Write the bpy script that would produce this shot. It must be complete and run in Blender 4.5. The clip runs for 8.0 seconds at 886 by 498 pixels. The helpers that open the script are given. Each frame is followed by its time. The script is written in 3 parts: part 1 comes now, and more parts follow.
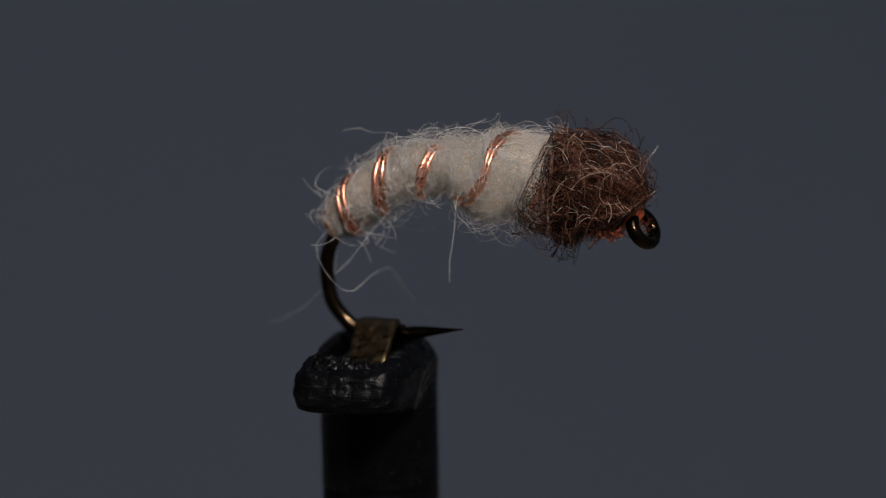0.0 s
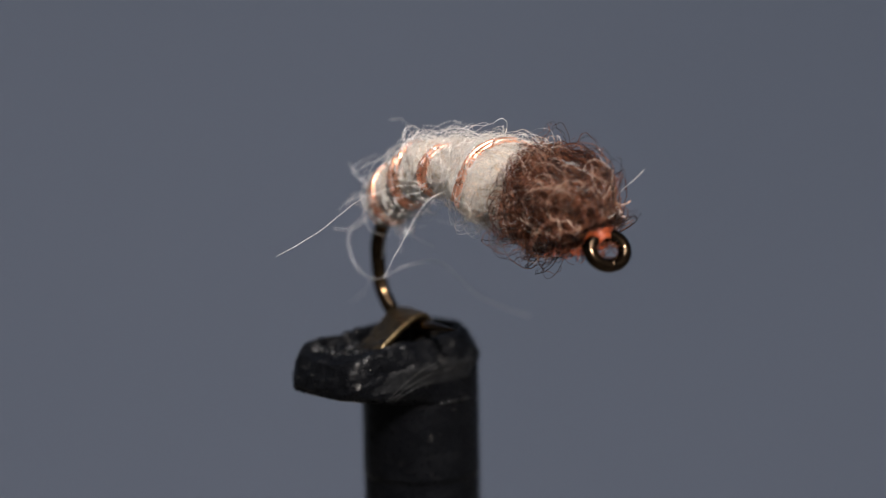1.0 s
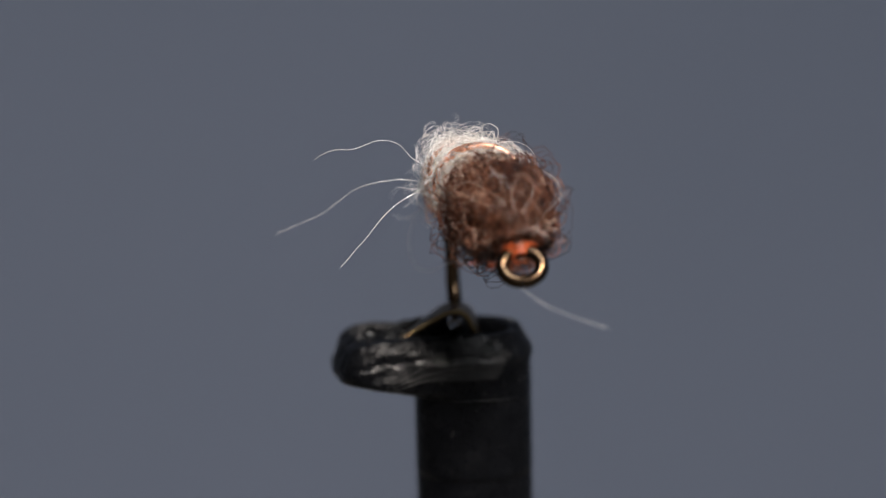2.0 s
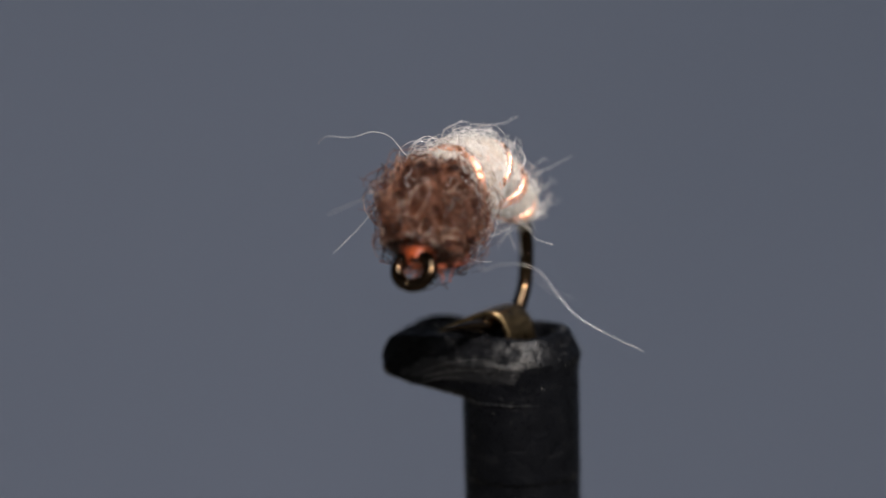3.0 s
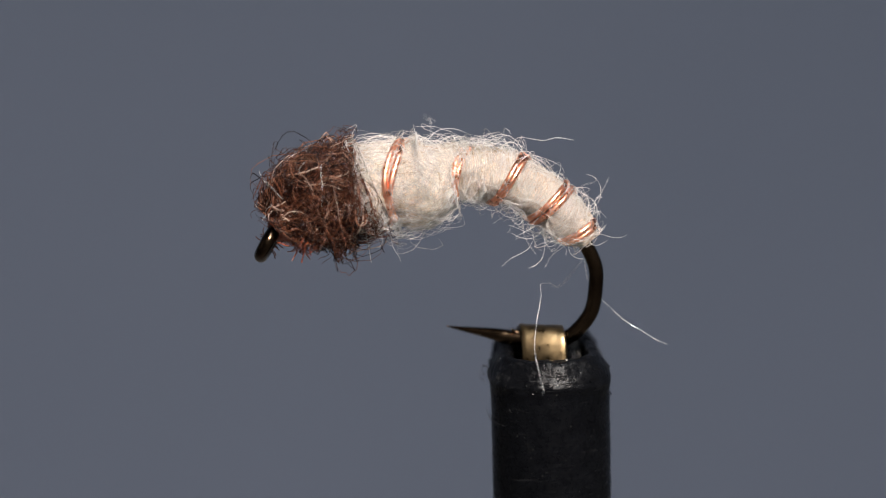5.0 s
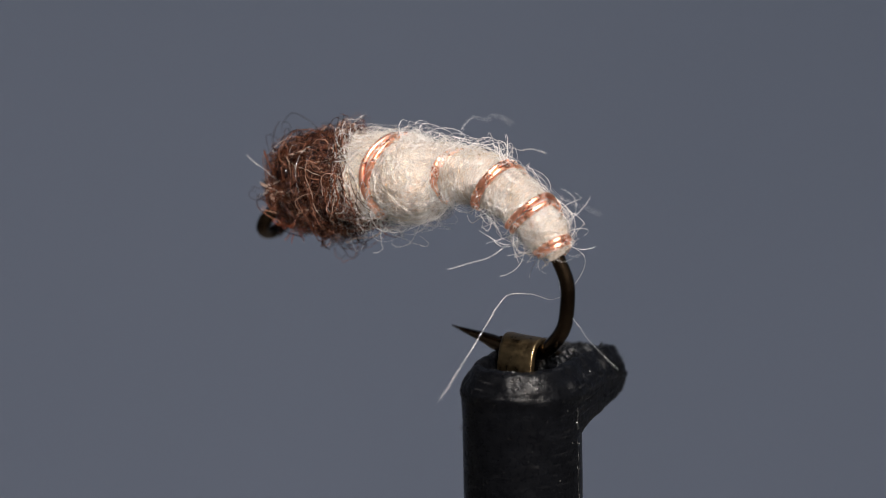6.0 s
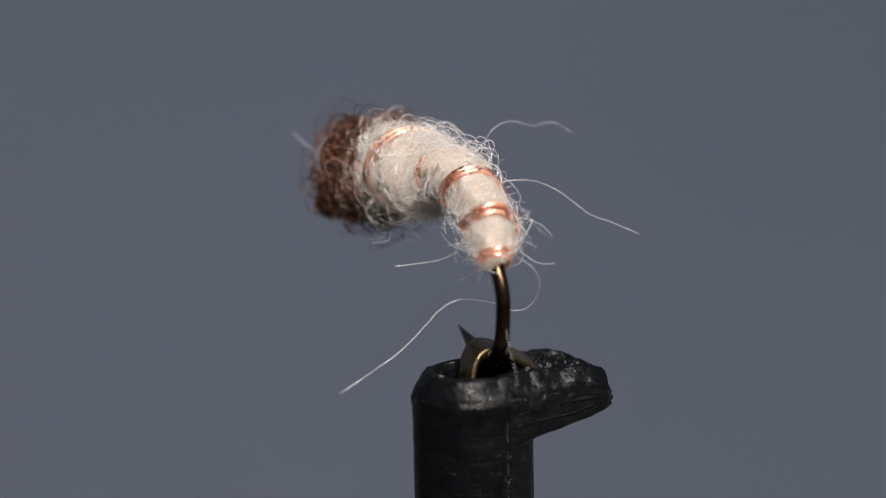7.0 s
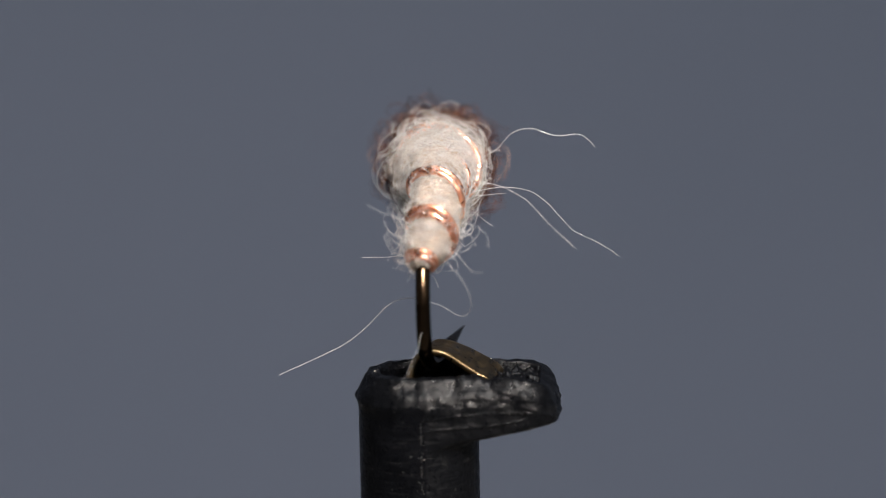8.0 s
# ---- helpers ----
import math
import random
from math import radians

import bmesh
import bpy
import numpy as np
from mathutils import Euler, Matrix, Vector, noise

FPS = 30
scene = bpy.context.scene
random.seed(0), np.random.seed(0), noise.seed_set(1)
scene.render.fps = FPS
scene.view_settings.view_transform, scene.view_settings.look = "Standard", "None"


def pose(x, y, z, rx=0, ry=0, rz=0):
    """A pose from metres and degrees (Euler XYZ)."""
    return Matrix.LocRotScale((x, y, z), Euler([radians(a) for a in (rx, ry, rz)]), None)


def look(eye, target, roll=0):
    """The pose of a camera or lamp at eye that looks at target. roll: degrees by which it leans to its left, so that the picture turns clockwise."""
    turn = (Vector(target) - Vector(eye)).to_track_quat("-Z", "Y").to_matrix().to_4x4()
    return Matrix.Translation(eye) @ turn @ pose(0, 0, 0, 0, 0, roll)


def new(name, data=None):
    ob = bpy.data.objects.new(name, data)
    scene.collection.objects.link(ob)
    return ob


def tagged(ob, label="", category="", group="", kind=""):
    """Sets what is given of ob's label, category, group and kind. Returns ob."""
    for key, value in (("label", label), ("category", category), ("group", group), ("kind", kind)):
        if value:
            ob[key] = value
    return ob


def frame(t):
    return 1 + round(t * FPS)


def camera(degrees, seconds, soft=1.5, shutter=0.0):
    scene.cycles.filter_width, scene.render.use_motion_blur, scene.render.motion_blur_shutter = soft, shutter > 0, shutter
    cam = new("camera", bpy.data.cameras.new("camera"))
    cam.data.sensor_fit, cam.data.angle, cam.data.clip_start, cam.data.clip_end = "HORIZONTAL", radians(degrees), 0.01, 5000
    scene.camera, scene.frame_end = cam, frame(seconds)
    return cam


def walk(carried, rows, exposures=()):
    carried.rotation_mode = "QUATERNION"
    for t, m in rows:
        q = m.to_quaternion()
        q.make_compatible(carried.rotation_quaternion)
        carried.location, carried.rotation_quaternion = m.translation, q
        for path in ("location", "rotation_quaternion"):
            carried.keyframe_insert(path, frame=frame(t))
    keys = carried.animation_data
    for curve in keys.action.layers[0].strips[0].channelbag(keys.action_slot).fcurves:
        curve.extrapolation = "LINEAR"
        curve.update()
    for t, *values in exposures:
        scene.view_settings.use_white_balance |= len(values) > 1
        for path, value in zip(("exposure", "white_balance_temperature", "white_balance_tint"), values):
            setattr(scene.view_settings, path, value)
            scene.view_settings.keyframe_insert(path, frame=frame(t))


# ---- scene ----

# Sizes of the small things are given in 1/55 mm.
S = 0.001 / 55
PITCH, ROLL, DIST = 12.43, -1.19, 11830.0
TABLE = -0.16

fw = Vector((0, math.cos(radians(PITCH)), -math.sin(radians(PITCH))))
up0 = Vector((0, math.sin(radians(PITCH)), math.cos(radians(PITCH))))
right = Vector((1, 0, 0)) * math.cos(radians(ROLL)) + up0 * math.sin(radians(ROLL))
over = up0 * math.cos(radians(ROLL)) - Vector((1, 0, 0)) * math.sin(radians(ROLL))
eye_point = (-fw * DIST - right * 23.3 + over * 139.7) * S
stand = look(eye_point, eye_point + fw, ROLL)

cam = camera(7.58, 8.0, 1.0)
cam.data.dof.use_dof = True
cam.data.dof.focus_distance = (DIST - 110) * S
cam.data.dof.aperture_fstop = 31.0
walk(cam, [(0.0, stand), (8.0, stand)],
     exposures=[(0.0, -1.5), (0.1, -1.2), (0.2, -0.9), (0.3, -0.62), (0.4, -0.33), (0.5, -0.07), (0.6, 0.0), (8.0, 0.0)])

# ---- light ----
world = bpy.data.worlds.new("world")
scene.world = world
world.use_nodes = True
world.node_tree.nodes["Background"].inputs[0].default_value = (0.75, 0.85, 1.0, 1)
world.node_tree.nodes["Background"].inputs[1].default_value = 0.02


def area_lamp(name, place, target, size, watts, colour):
    data = bpy.data.lights.new(name, "AREA")
    data.size, data.energy, data.color = size, watts, colour
    ob = new(name, data)
    ob.matrix_world = look(place, target)
    return ob


key = area_lamp("key_lamp", (0.10, -0.40, 0.36), (0, 0, 0), 0.09, 0.51, (1.0, 0.89, 0.81))
key.data.spread = radians(42)
# soft fill lamp, added out of view to light the backdrop and the fly
area_lamp("fill_lamp", (0.30, -0.72, 1.28), (0.27, -0.62, 0), 0.62, 36.0, (0.95, 0.97, 1.0))


# ---- materials ----
def material(name, colour, rough=0.5, metal=0.0):
    m = bpy.data.materials.new(name)
    m.use_nodes = True
    b = m.node_tree.nodes["Principled BSDF"]
    b.inputs["Base Color"].default_value = (*colour, 1)
    b.inputs["Roughness"].default_value = rough
    b.inputs["Metallic"].default_value = metal
    return m, m.node_tree, b


def coords(tree):
    return tree.nodes.new("ShaderNodeTexCoord").outputs["Object"]


def noise_tex(tree, size, detail=4.0, rough=0.55):
    """Noise whose lumps are about size (1/55 mm) wide."""
    n = tree.nodes.new("ShaderNodeTexNoise")
    n.inputs["Scale"].default_value = 1.0 / (size * S)
    n.inputs["Detail"].default_value = detail
    n.inputs["Roughness"].default_value = rough
    tree.links.new(coords(tree), n.inputs["Vector"])
    return n


def ramp(tree, source, stops):
    r = tree.nodes.new("ShaderNodeValToRGB")
    while len(r.color_ramp.elements) < len(stops):
        r.color_ramp.elements.new(0.5)
    for e, (at, c) in zip(r.color_ramp.elements, stops):
        e.position, e.color = at, (*c, 1)
    tree.links.new(source, r.inputs["Fac"])
    return r.outputs["Color"]


def grey(v):
    return (v, v, v)


def bump(tree, b, source, strength, dist):
    n = tree.nodes.new("ShaderNodeBump")
    n.inputs["Strength"].default_value = strength
    n.inputs["Distance"].default_value = dist * S
    tree.links.new(source, n.inputs["Height"])
    tree.links.new(n.outputs["Normal"], b.inputs["Normal"])


def fibre_material(name, stops, rough, through_light, clear=0.0, ior=1.5):
    """Hair: each strand takes its own colour, lets some light pass, and has a bright sheen."""
    m = bpy.data.materials.new(name)
    m.use_nodes = True
    t = m.node_tree
    t.nodes.remove(t.nodes["Principled BSDF"])
    g = t.nodes.new("ShaderNodeNewGeometry")
    c = ramp(t, g.outputs["Random Per Island"], stops)

    def mixed(share, first, second):
        n = t.nodes.new("ShaderNodeMixShader")
        if isinstance(share, float):
            n.inputs[0].default_value = share
        else:
            t.links.new(share, n.inputs[0])
        t.links.new(first, n.inputs[1])
        t.links.new(second, n.inputs[2])
        return n.outputs[0]

    matt = t.nodes.new("ShaderNodeBsdfDiffuse")
    lit_through = t.nodes.new("ShaderNodeBsdfTranslucent")
    t.links.new(c, matt.inputs["Color"])
    t.links.new(c, lit_through.inputs["Color"])
    body = mixed(through_light, matt.outputs[0], lit_through.outputs[0])
    if clear:
        body = mixed(clear, body, t.nodes.new("ShaderNodeBsdfTransparent").outputs[0])
    sheen = t.nodes.new("ShaderNodeBsdfGlossy")
    sheen.inputs["Roughness"].default_value = rough
    edge = t.nodes.new("ShaderNodeFresnel")
    edge.inputs["IOR"].default_value = ior
    t.links.new(mixed(edge.outputs[0], body, sheen.outputs[0]), t.nodes["Material Output"].inputs["Surface"])
    return m


def core_material(name, dark, light, size, rough, soft=0.0, relief=8):
    m, t, b = material(name, light, rough)
    b.inputs["Subsurface Weight"].default_value = soft
    b.inputs["Subsurface Radius"].default_value = (1.0, 0.75, 0.55)
    b.inputs["Subsurface Scale"].default_value = 150 * S
    n = noise_tex(t, size, 6.0, 0.7)
    t.links.new(ramp(t, n.outputs["Fac"], [(0.3, dark), (0.65, light)]), b.inputs["Base Color"])
    w = noise_tex(t, size * 0.3, 5.0, 0.7)
    bump(t, b, w.outputs["Fac"], 1.0, relief)
    return m


CREAM = fibre_material("cream_fibre", [(0.0, (0.76, 0.54, 0.36)), (0.25, (0.95, 0.77, 0.60)), (0.5, (0.98, 0.87, 0.75)), (0.8, (0.98, 0.94, 0.89))], 0.14, 0.65, 0.42, 1.33)
GLOSSY = fibre_material("glossy_fibre", [(0.0, (0.90, 0.82, 0.72)), (1.0, (0.98, 0.96, 0.93))], 0.09, 0.4, 0.36, 1.85)
STRAY = fibre_material("stray_fibre", [(0.0, (0.88, 0.85, 0.82)), (1.0, (0.96, 0.95, 0.94))], 0.10, 0.45, 0.28, 2.0)
HAZE = fibre_material("fine_fibre", [(0.0, (0.92, 0.84, 0.75)), (1.0, (0.97, 0.93, 0.89))], 0.2, 0.45, 0.45, 1.6)
CREAM_CORE = core_material("cream_dubbing", (0.84, 0.62, 0.47), (0.98, 0.84, 0.73), 20, 0.38, 0.9, 2.2)
BROWN = fibre_material("brown_fibre", [(0.0, (0.010, 0.004, 0.003)), (0.45, (0.048, 0.014, 0.0065)), (0.75, (0.120, 0.040, 0.019)),
                                       (0.94, (0.25, 0.11, 0.065)), (0.99, (0.50, 0.36, 0.28))], 0.24, 0.45, 0.0, 1.38)
TAN = fibre_material("tan_fibre", [(0.0, (0.35, 0.20, 0.13)), (1.0, (0.65, 0.48, 0.38))], 0.35, 0.3)
# brown core made extra dark: the shade in the fur's gaps, put into colour
SHADED_BROWN_CORE = core_material("shaded_brown_dubbing", (0.012, 0.006, 0.004), (0.05, 0.022, 0.014), 18, 0.7)
ORANGE = fibre_material("orange_thread", [(0.0, (0.18, 0.028, 0.008)), (1.0, (0.36, 0.070, 0.017))], 0.35, 0.35)


def metal_material(name, dark, light, rough, size):
    m, t, b = material(name, light, rough, 1.0)
    n = noise_tex(t, size, 5.0, 0.65)
    t.links.new(ramp(t, n.outputs["Fac"], [(0.35, dark), (0.65, light)]), b.inputs["Base Color"])
    r = noise_tex(t, size * 0.4)
    t.links.new(ramp(t, r.outputs["Fac"], [(0.3, grey(rough * 0.7)), (0.7, grey(min(1, rough * 1.5)))]), b.inputs["Roughness"])
    bump(t, b, r.outputs["Fac"], 0.25, 1.5)
    return m


COPPER = metal_material("copper_wire", (0.70, 0.28, 0.165), (0.90, 0.46, 0.31), 0.28, 40)
BRONZE = metal_material("bronzed_steel", (0.022, 0.014, 0.009), (0.064, 0.042, 0.025), 0.17, 60)
BRASS = metal_material("aged_brass", (0.095, 0.069, 0.038), (0.15, 0.108, 0.058), 0.33, 30)


def plastic_material(name, rough, relief, wear, shine, lump):
    m, t, b = material(name, (0.006, 0.006, 0.007), 0.3)
    n = noise_tex(t, 40, 6.0, 0.65)
    base = ramp(t, n.outputs["Fac"], [(0.35, (0.0009, 0.001, 0.0014)), (0.62, (0.0018, 0.002, 0.0026)), (0.78, grey(0.002 + wear))])

    def stretched(size, across, down, detail=3.0):
        """Noise drawn out along the surface: lines round the barrel or down it."""
        where = t.nodes.new("ShaderNodeMapping")
        where.inputs["Scale"].default_value = (across, across, down)
        t.links.new(coords(t), where.inputs["Vector"])
        out = noise_tex(t, size, detail, 0.55)
        t.links.new(where.outputs["Vector"], out.inputs["Vector"])
        return out.outputs["Fac"]

    def blend(share, first, second):
        mix = t.nodes.new("ShaderNodeMix")
        mix.data_type = "RGBA"
        t.links.new(share, mix.inputs["Factor"])
        t.links.new(first, mix.inputs["A"])
        if isinstance(second, tuple):
            mix.inputs["B"].default_value = second
        else:
            t.links.new(second, mix.inputs["B"])
        return mix.outputs["Result"]

    # pale dust specks, and scuffs drawn out round the barrel
    d = noise_tex(t, 7, 2.0, 0.5)
    base = blend(ramp(t, d.outputs["Fac"], [(0.0, grey(0)), (0.73, grey(0)), (0.78, grey(1))]), base, (0.07, 0.07, 0.065, 1))
    scuff = stretched(6, 0.10, 1.0, 2.0)
    base = blend(ramp(t, scuff, [(0.0, grey(0)), (0.62, grey(0)), (0.74, grey(min(1.0, 0.05 + wear * 10)))]), base, (0.045, 0.045, 0.047, 1))
    t.links.new(base, b.inputs["Base Color"])
    r = noise_tex(t, 9, 5.0, 0.75)
    t.links.new(ramp(t, r.outputs["Fac"], [(0.32, grey(rough * 0.6)), (0.68, grey(rough * 1.7))]), b.inputs["Roughness"])
    b.inputs["Specular IOR Level"].default_value = shine
    # flattened wrinkles, fine lines and small pits
    height = stretched(lump, 0.22, 1.0)
    for source, share in ((stretched(5, 0.07, 1.0, 2.0), 0.18), (noise_tex(t, lump * 1.8, 3.0, 0.5).outputs["Fac"], 1.1), (noise_tex(t, 5, 3.0, 0.6).outputs["Fac"], 0.3)):
        add = t.nodes.new("ShaderNodeMath")
        add.operation = "MULTIPLY_ADD"
        t.links.new(source, add.inputs[0])
        add.inputs[1].default_value = share
        t.links.new(height, add.inputs[2])
        height = add.outputs[0]
    bump(t, b, height, relief, lump)
    return m


PLASTIC = plastic_material("black_plastic", 0.26, 0.16, 0.003, 0.09, 8)
WORN = plastic_material("worn_black_plastic", 0.38, 0.34, 0.034, 0.32, 16)
# greyer, shinier copy of the plastic: a lit flank's sheen put into the material
SHEEN_GREY = plastic_material("sheen_grey_plastic", 0.30, 0.30, 0.007, 0.18, 12)
CRUMB = plastic_material("crumbled_black_plastic", 0.30, 0.45, 0.010, 0.14, 10)
MELTED = plastic_material("melted_black_plastic", 0.30, 0.34, 0.018, 0.095, 10)
CHIP = fibre_material("plastic_chip", [(0.0, (0.01, 0.01, 0.01)), (0.6, (0.04, 0.04, 0.038)), (0.9, (0.16, 0.155, 0.14)), (1.0, (0.36, 0.35, 0.33))], 0.25, 0.1, 0.0, 1.5)
SCUFFED = core_material("scuffed_plastic", (0.004, 0.004, 0.004), (0.016, 0.016, 0.016), 14, 0.5)


def plain(name, dark, light, size, rough):
    m, t, b = material(name, light, rough)
    n = noise_tex(t, size, 4.0)
    t.links.new(ramp(t, n.outputs["Fac"], [(0.3, dark), (0.7, light)]), b.inputs["Base Color"])
    return m


SLATE = plain("slate_card", (0.077, 0.091, 0.125), (0.083, 0.097, 0.132), 2500, 0.9)
WALL = plain("grey_paint", (0.30, 0.295, 0.285), (0.34, 0.335, 0.325), 9000, 0.9)
# darker than the walls, so that the tops of the metal reflect little
CEILING = plain("dark_paint", (0.08, 0.08, 0.085), (0.10, 0.10, 0.105), 9000, 0.9)
DESK = plain("dark_wood", (0.080, 0.075, 0.070), (0.11, 0.104, 0.098), 4000, 0.6)


# ---- mesh helpers ----
def mesh_object(name, verts, faces, mat, parent=None, label="", smooth=True):
    me = bpy.data.meshes.new(name)
    me.from_pydata([tuple(v) for v in verts], [], faces)
    me.materials.append(mat)
    if smooth:
        me.polygons.foreach_set("use_smooth", [len(p.vertices) < 5 for p in me.polygons])
    ob = new(name, me)
    if parent:
        ob.parent = parent
    if label:
        tagged(ob, label)
    return ob


def slab(name, x0, x1, y0, y1, z0, z1, mat, label, category):
    bm = bmesh.new()
    bmesh.ops.create_cube(bm, size=1.0)
    for v in bm.verts:
        v.co = (x0 if v.co.x < 0 else x1, y0 if v.co.y < 0 else y1, z0 if v.co.z < 0 else z1)
    me = bpy.data.meshes.new(name)
    bm.to_mesh(me)
    bm.free()
    me.materials.append(mat)
    return tagged(new(name, me), label, category, kind="structure")


def smooth_path(points, n):
    """n points of a Catmull-Rom curve through the given ones."""
    p = np.array(points, float)
    p = np.vstack([2 * p[0] - p[1], p, 2 * p[-1] - p[-2]])
    u = np.linspace(0, len(p) - 3 - 1e-6, n)
    i = u.astype(int)
    f = (u - i)[:, None]
    a, b, c, d = p[i], p[i + 1], p[i + 2], p[i + 3]
    return 0.5 * (2 * b + (c - a) * f + (2 * a - 5 * b + 4 * c - d) * f ** 2 + (3 * b - a - 3 * c + d) * f ** 3)


def tubes(paths, radii, sides):
    """Round strands along paths (n, k, 3) with radii (n, k): vertices and faces."""
    paths, radii = np.asarray(paths, float), np.asarray(radii, float)
    n, k, _ = paths.shape
    tan = np.gradient(paths, axis=1)
    tan /= np.linalg.norm(tan, axis=2, keepdims=True) + 1e-9
    ref = np.zeros_like(tan)
    pick = np.abs(tan[:, :, 2]).max(axis=1) < 0.9
    ref[pick, :, 2] = 1
    ref[~pick, :, 1] = 1
    e1 = np.cross(tan, ref)
    e1 /= np.linalg.norm(e1, axis=2, keepdims=True) + 1e-9
    e2 = np.cross(tan, e1)
    ang = np.arange(sides) * 2 * np.pi / sides
    v = paths[:, :, None] + radii[:, :, None, None] * (np.cos(ang)[None, None, :, None] * e1[:, :, None] + np.sin(ang)[None, None, :, None] * e2[:, :, None])
    idx = np.arange(n * k * sides).reshape(n, k, sides)
    nxt = np.roll(idx, -1, axis=2)
    f = np.stack([idx[:, :-1], nxt[:, :-1], nxt[:, 1:], idx[:, 1:]], -1).reshape(-1, 4).tolist()
    for end, flip in ((0, 1), (k - 1, -1)):
        f += idx[:, end, ::flip].tolist()
    return v.reshape(-1, 3) * S, f


def strand(name, path, radius, sides, mat, parent, label=""):
    v, f = tubes([path], [np.broadcast_to(radius, len(path))], sides)
    return mesh_object(name, v, f, mat, parent, label)


def rings(loops):
    """Skin of closed loops with equal counts: vertices (1/55 mm to metres) and faces."""
    n = len(loops[0])
    v = np.concatenate(loops) * S
    f = []
    for j in range(len(loops) - 1):
        for i in range(n):
            f.append((j * n + i, j * n + (i + 1) % n, (j + 1) * n + (i + 1) % n, (j + 1) * n + i))
    f.append(tuple(range(n))[::-1])
    f.append(tuple(range((len(loops) - 1) * n, len(loops) * n)))
    return v, f


# ---- the setting ----
slab("desk", -1.23, 1.23, -1.23, 1.23, TABLE - 0.03, TABLE, DESK, "dark matt wooden desk top under the clip", "desk")
slab("backdrop", -0.89, 0.89, 0.42, 0.43, TABLE, 0.8, SLATE, "plain slate grey backdrop card, far out of focus", "backdrop")

# walls and ceiling stay out of view, added for bounced light and reflections
slab("wall_south", -1.2, 1.2, -1.23, -1.2, TABLE, 1.3, WALL, "unseen plain grey wall added behind the desk", "wall")
slab("wall_west", -1.23, -1.2, -1.2, 1.2, TABLE, 1.3, WALL, "unseen plain grey wall added beside the desk", "wall")
slab("wall_east", 1.2, 1.23, -1.2, 1.2, TABLE, 1.3, WALL, "unseen plain grey wall added beside the desk", "wall")
slab("wall_north", -1.2, 1.2, 1.2, 1.23, TABLE, 1.3, WALL, "unseen plain grey wall added behind the backdrop", "wall")
slab("ceiling", -1.23, 1.23, -1.23, 1.23, 1.3, 1.33, CEILING, "unseen dark grey ceiling added to keep reflections dark", "ceiling")

# ---- the fly ----
fly = tagged(new("fishing_fly"), "cream caddis larva fly with copper rib and brown fur head", "fishing fly")
YC = 47.5

# centre line of the body from the head to the tail: x, z, radius
SPINE = [(319, 195, 18), (311, 204, 33), (294, 223, 52), (270, 242, 66), (245, 256, 76), (217, 261, 80), (185, 264, 80), (172, 265, 76),
         (147, 273, 71), (122, 282, 68), (97, 280, 70), (68, 277, 74), (43, 281, 66), (13, 292, 50), (-2, 294, 47),
         (-32, 291, 49), (-62, 288, 50), (-87, 281, 48), (-106, 272, 46), (-141, 253, 45), (-170, 230, 43), (-199, 203, 40),
         (-219, 181, 31), (-230, 166, 19)]
LINE = smooth_path(SPINE, 400)
LINE[:, 2] -= 2.5
LINE[:, 1] -= 6.0
STEP = np.gradient(LINE[:, :2], axis=0)
STEP /= np.linalg.norm(STEP, axis=1, keepdims=True)
LATERAL = np.interp(LINE[:, 0], [-60, 60, 170, 230, 300], [1.0, 0.98, 0.96, 0.92, 0.90])
# the body leans to one side of the shank
LEAN = np.interp(LINE[:, 0], [-230, -212, -170, -60, 60, 170, 250, 319], [0, -9, -20, -25, -19, -14, -6, 0])


def index_at(x):
    """Where on the centre line x lies (0 head, 399 tail)."""
    return float(np.interp(-x, -LINE[:, 0], np.arange(400)))


def skin(s, phi, h):
    """Points h above the body's skin, at place s of its line and angle phi round it (0 side, 90 back)."""
    s = np.clip(s, 0, 399)
    k = np.arange(400)
    px, pz, r = (np.interp(s, k, LINE[:, i]) for i in range(3))
    tx, tz = np.interp(s, k, STEP[:, 0]), np.interp(s, k, STEP[:, 1])
    nx, nz = tz, -tx
    c, q = np.cos(phi), np.sin(phi)
    return np.stack([px + (r + h) * q * nx, YC + np.interp(s, k, LEAN) + (r * np.interp(s, k, LATERAL) + h) * c, pz + (r + h) * q * nz], -1)


def lumps(s, phi):
    """Soft swellings of the wound fur."""
    size = np.interp(s, [0, index_at(185), index_at(165), 399], [9.5, 9.5, 3.6, 1.8])
    return size * 0.6 * (np.sin(3 * phi + s * 0.07) + np.sin(5 * phi - s * 0.11 + 2.0) + 0.8 * np.sin(8 * phi + s * 0.31) * np.sin(s * 0.42 - 2 * phi))


def body_core(name, x0, x1, depth, mat, label):
    i0, i1 = index_at(x0), index_at(x1)
    loops = []
    ph = np.linspace(0, 2 * np.pi, 48, endpoint=False)
    for s in np.linspace(i0, i1, 60):
        lump = np.array([noise.noise(Vector((s * 0.06, math.cos(p) * 1.5, math.sin(p) * 1.5))) for p in ph]) * 3
        loops.append(skin(np.full(48, s), ph, lump + lumps(s, ph) - depth))
    v, f = rings(loops)
    return mesh_object(name, v, f, mat, fly, label)


abdomen = body_core("abdomen", 178, -229, 4.5, CREAM_CORE, "cream wound dubbing abdomen")
thorax = body_core("thorax", 312, 178, 12, SHADED_BROWN_CORE, "dark brown fur head")

rng = np.random.default_rng(7)


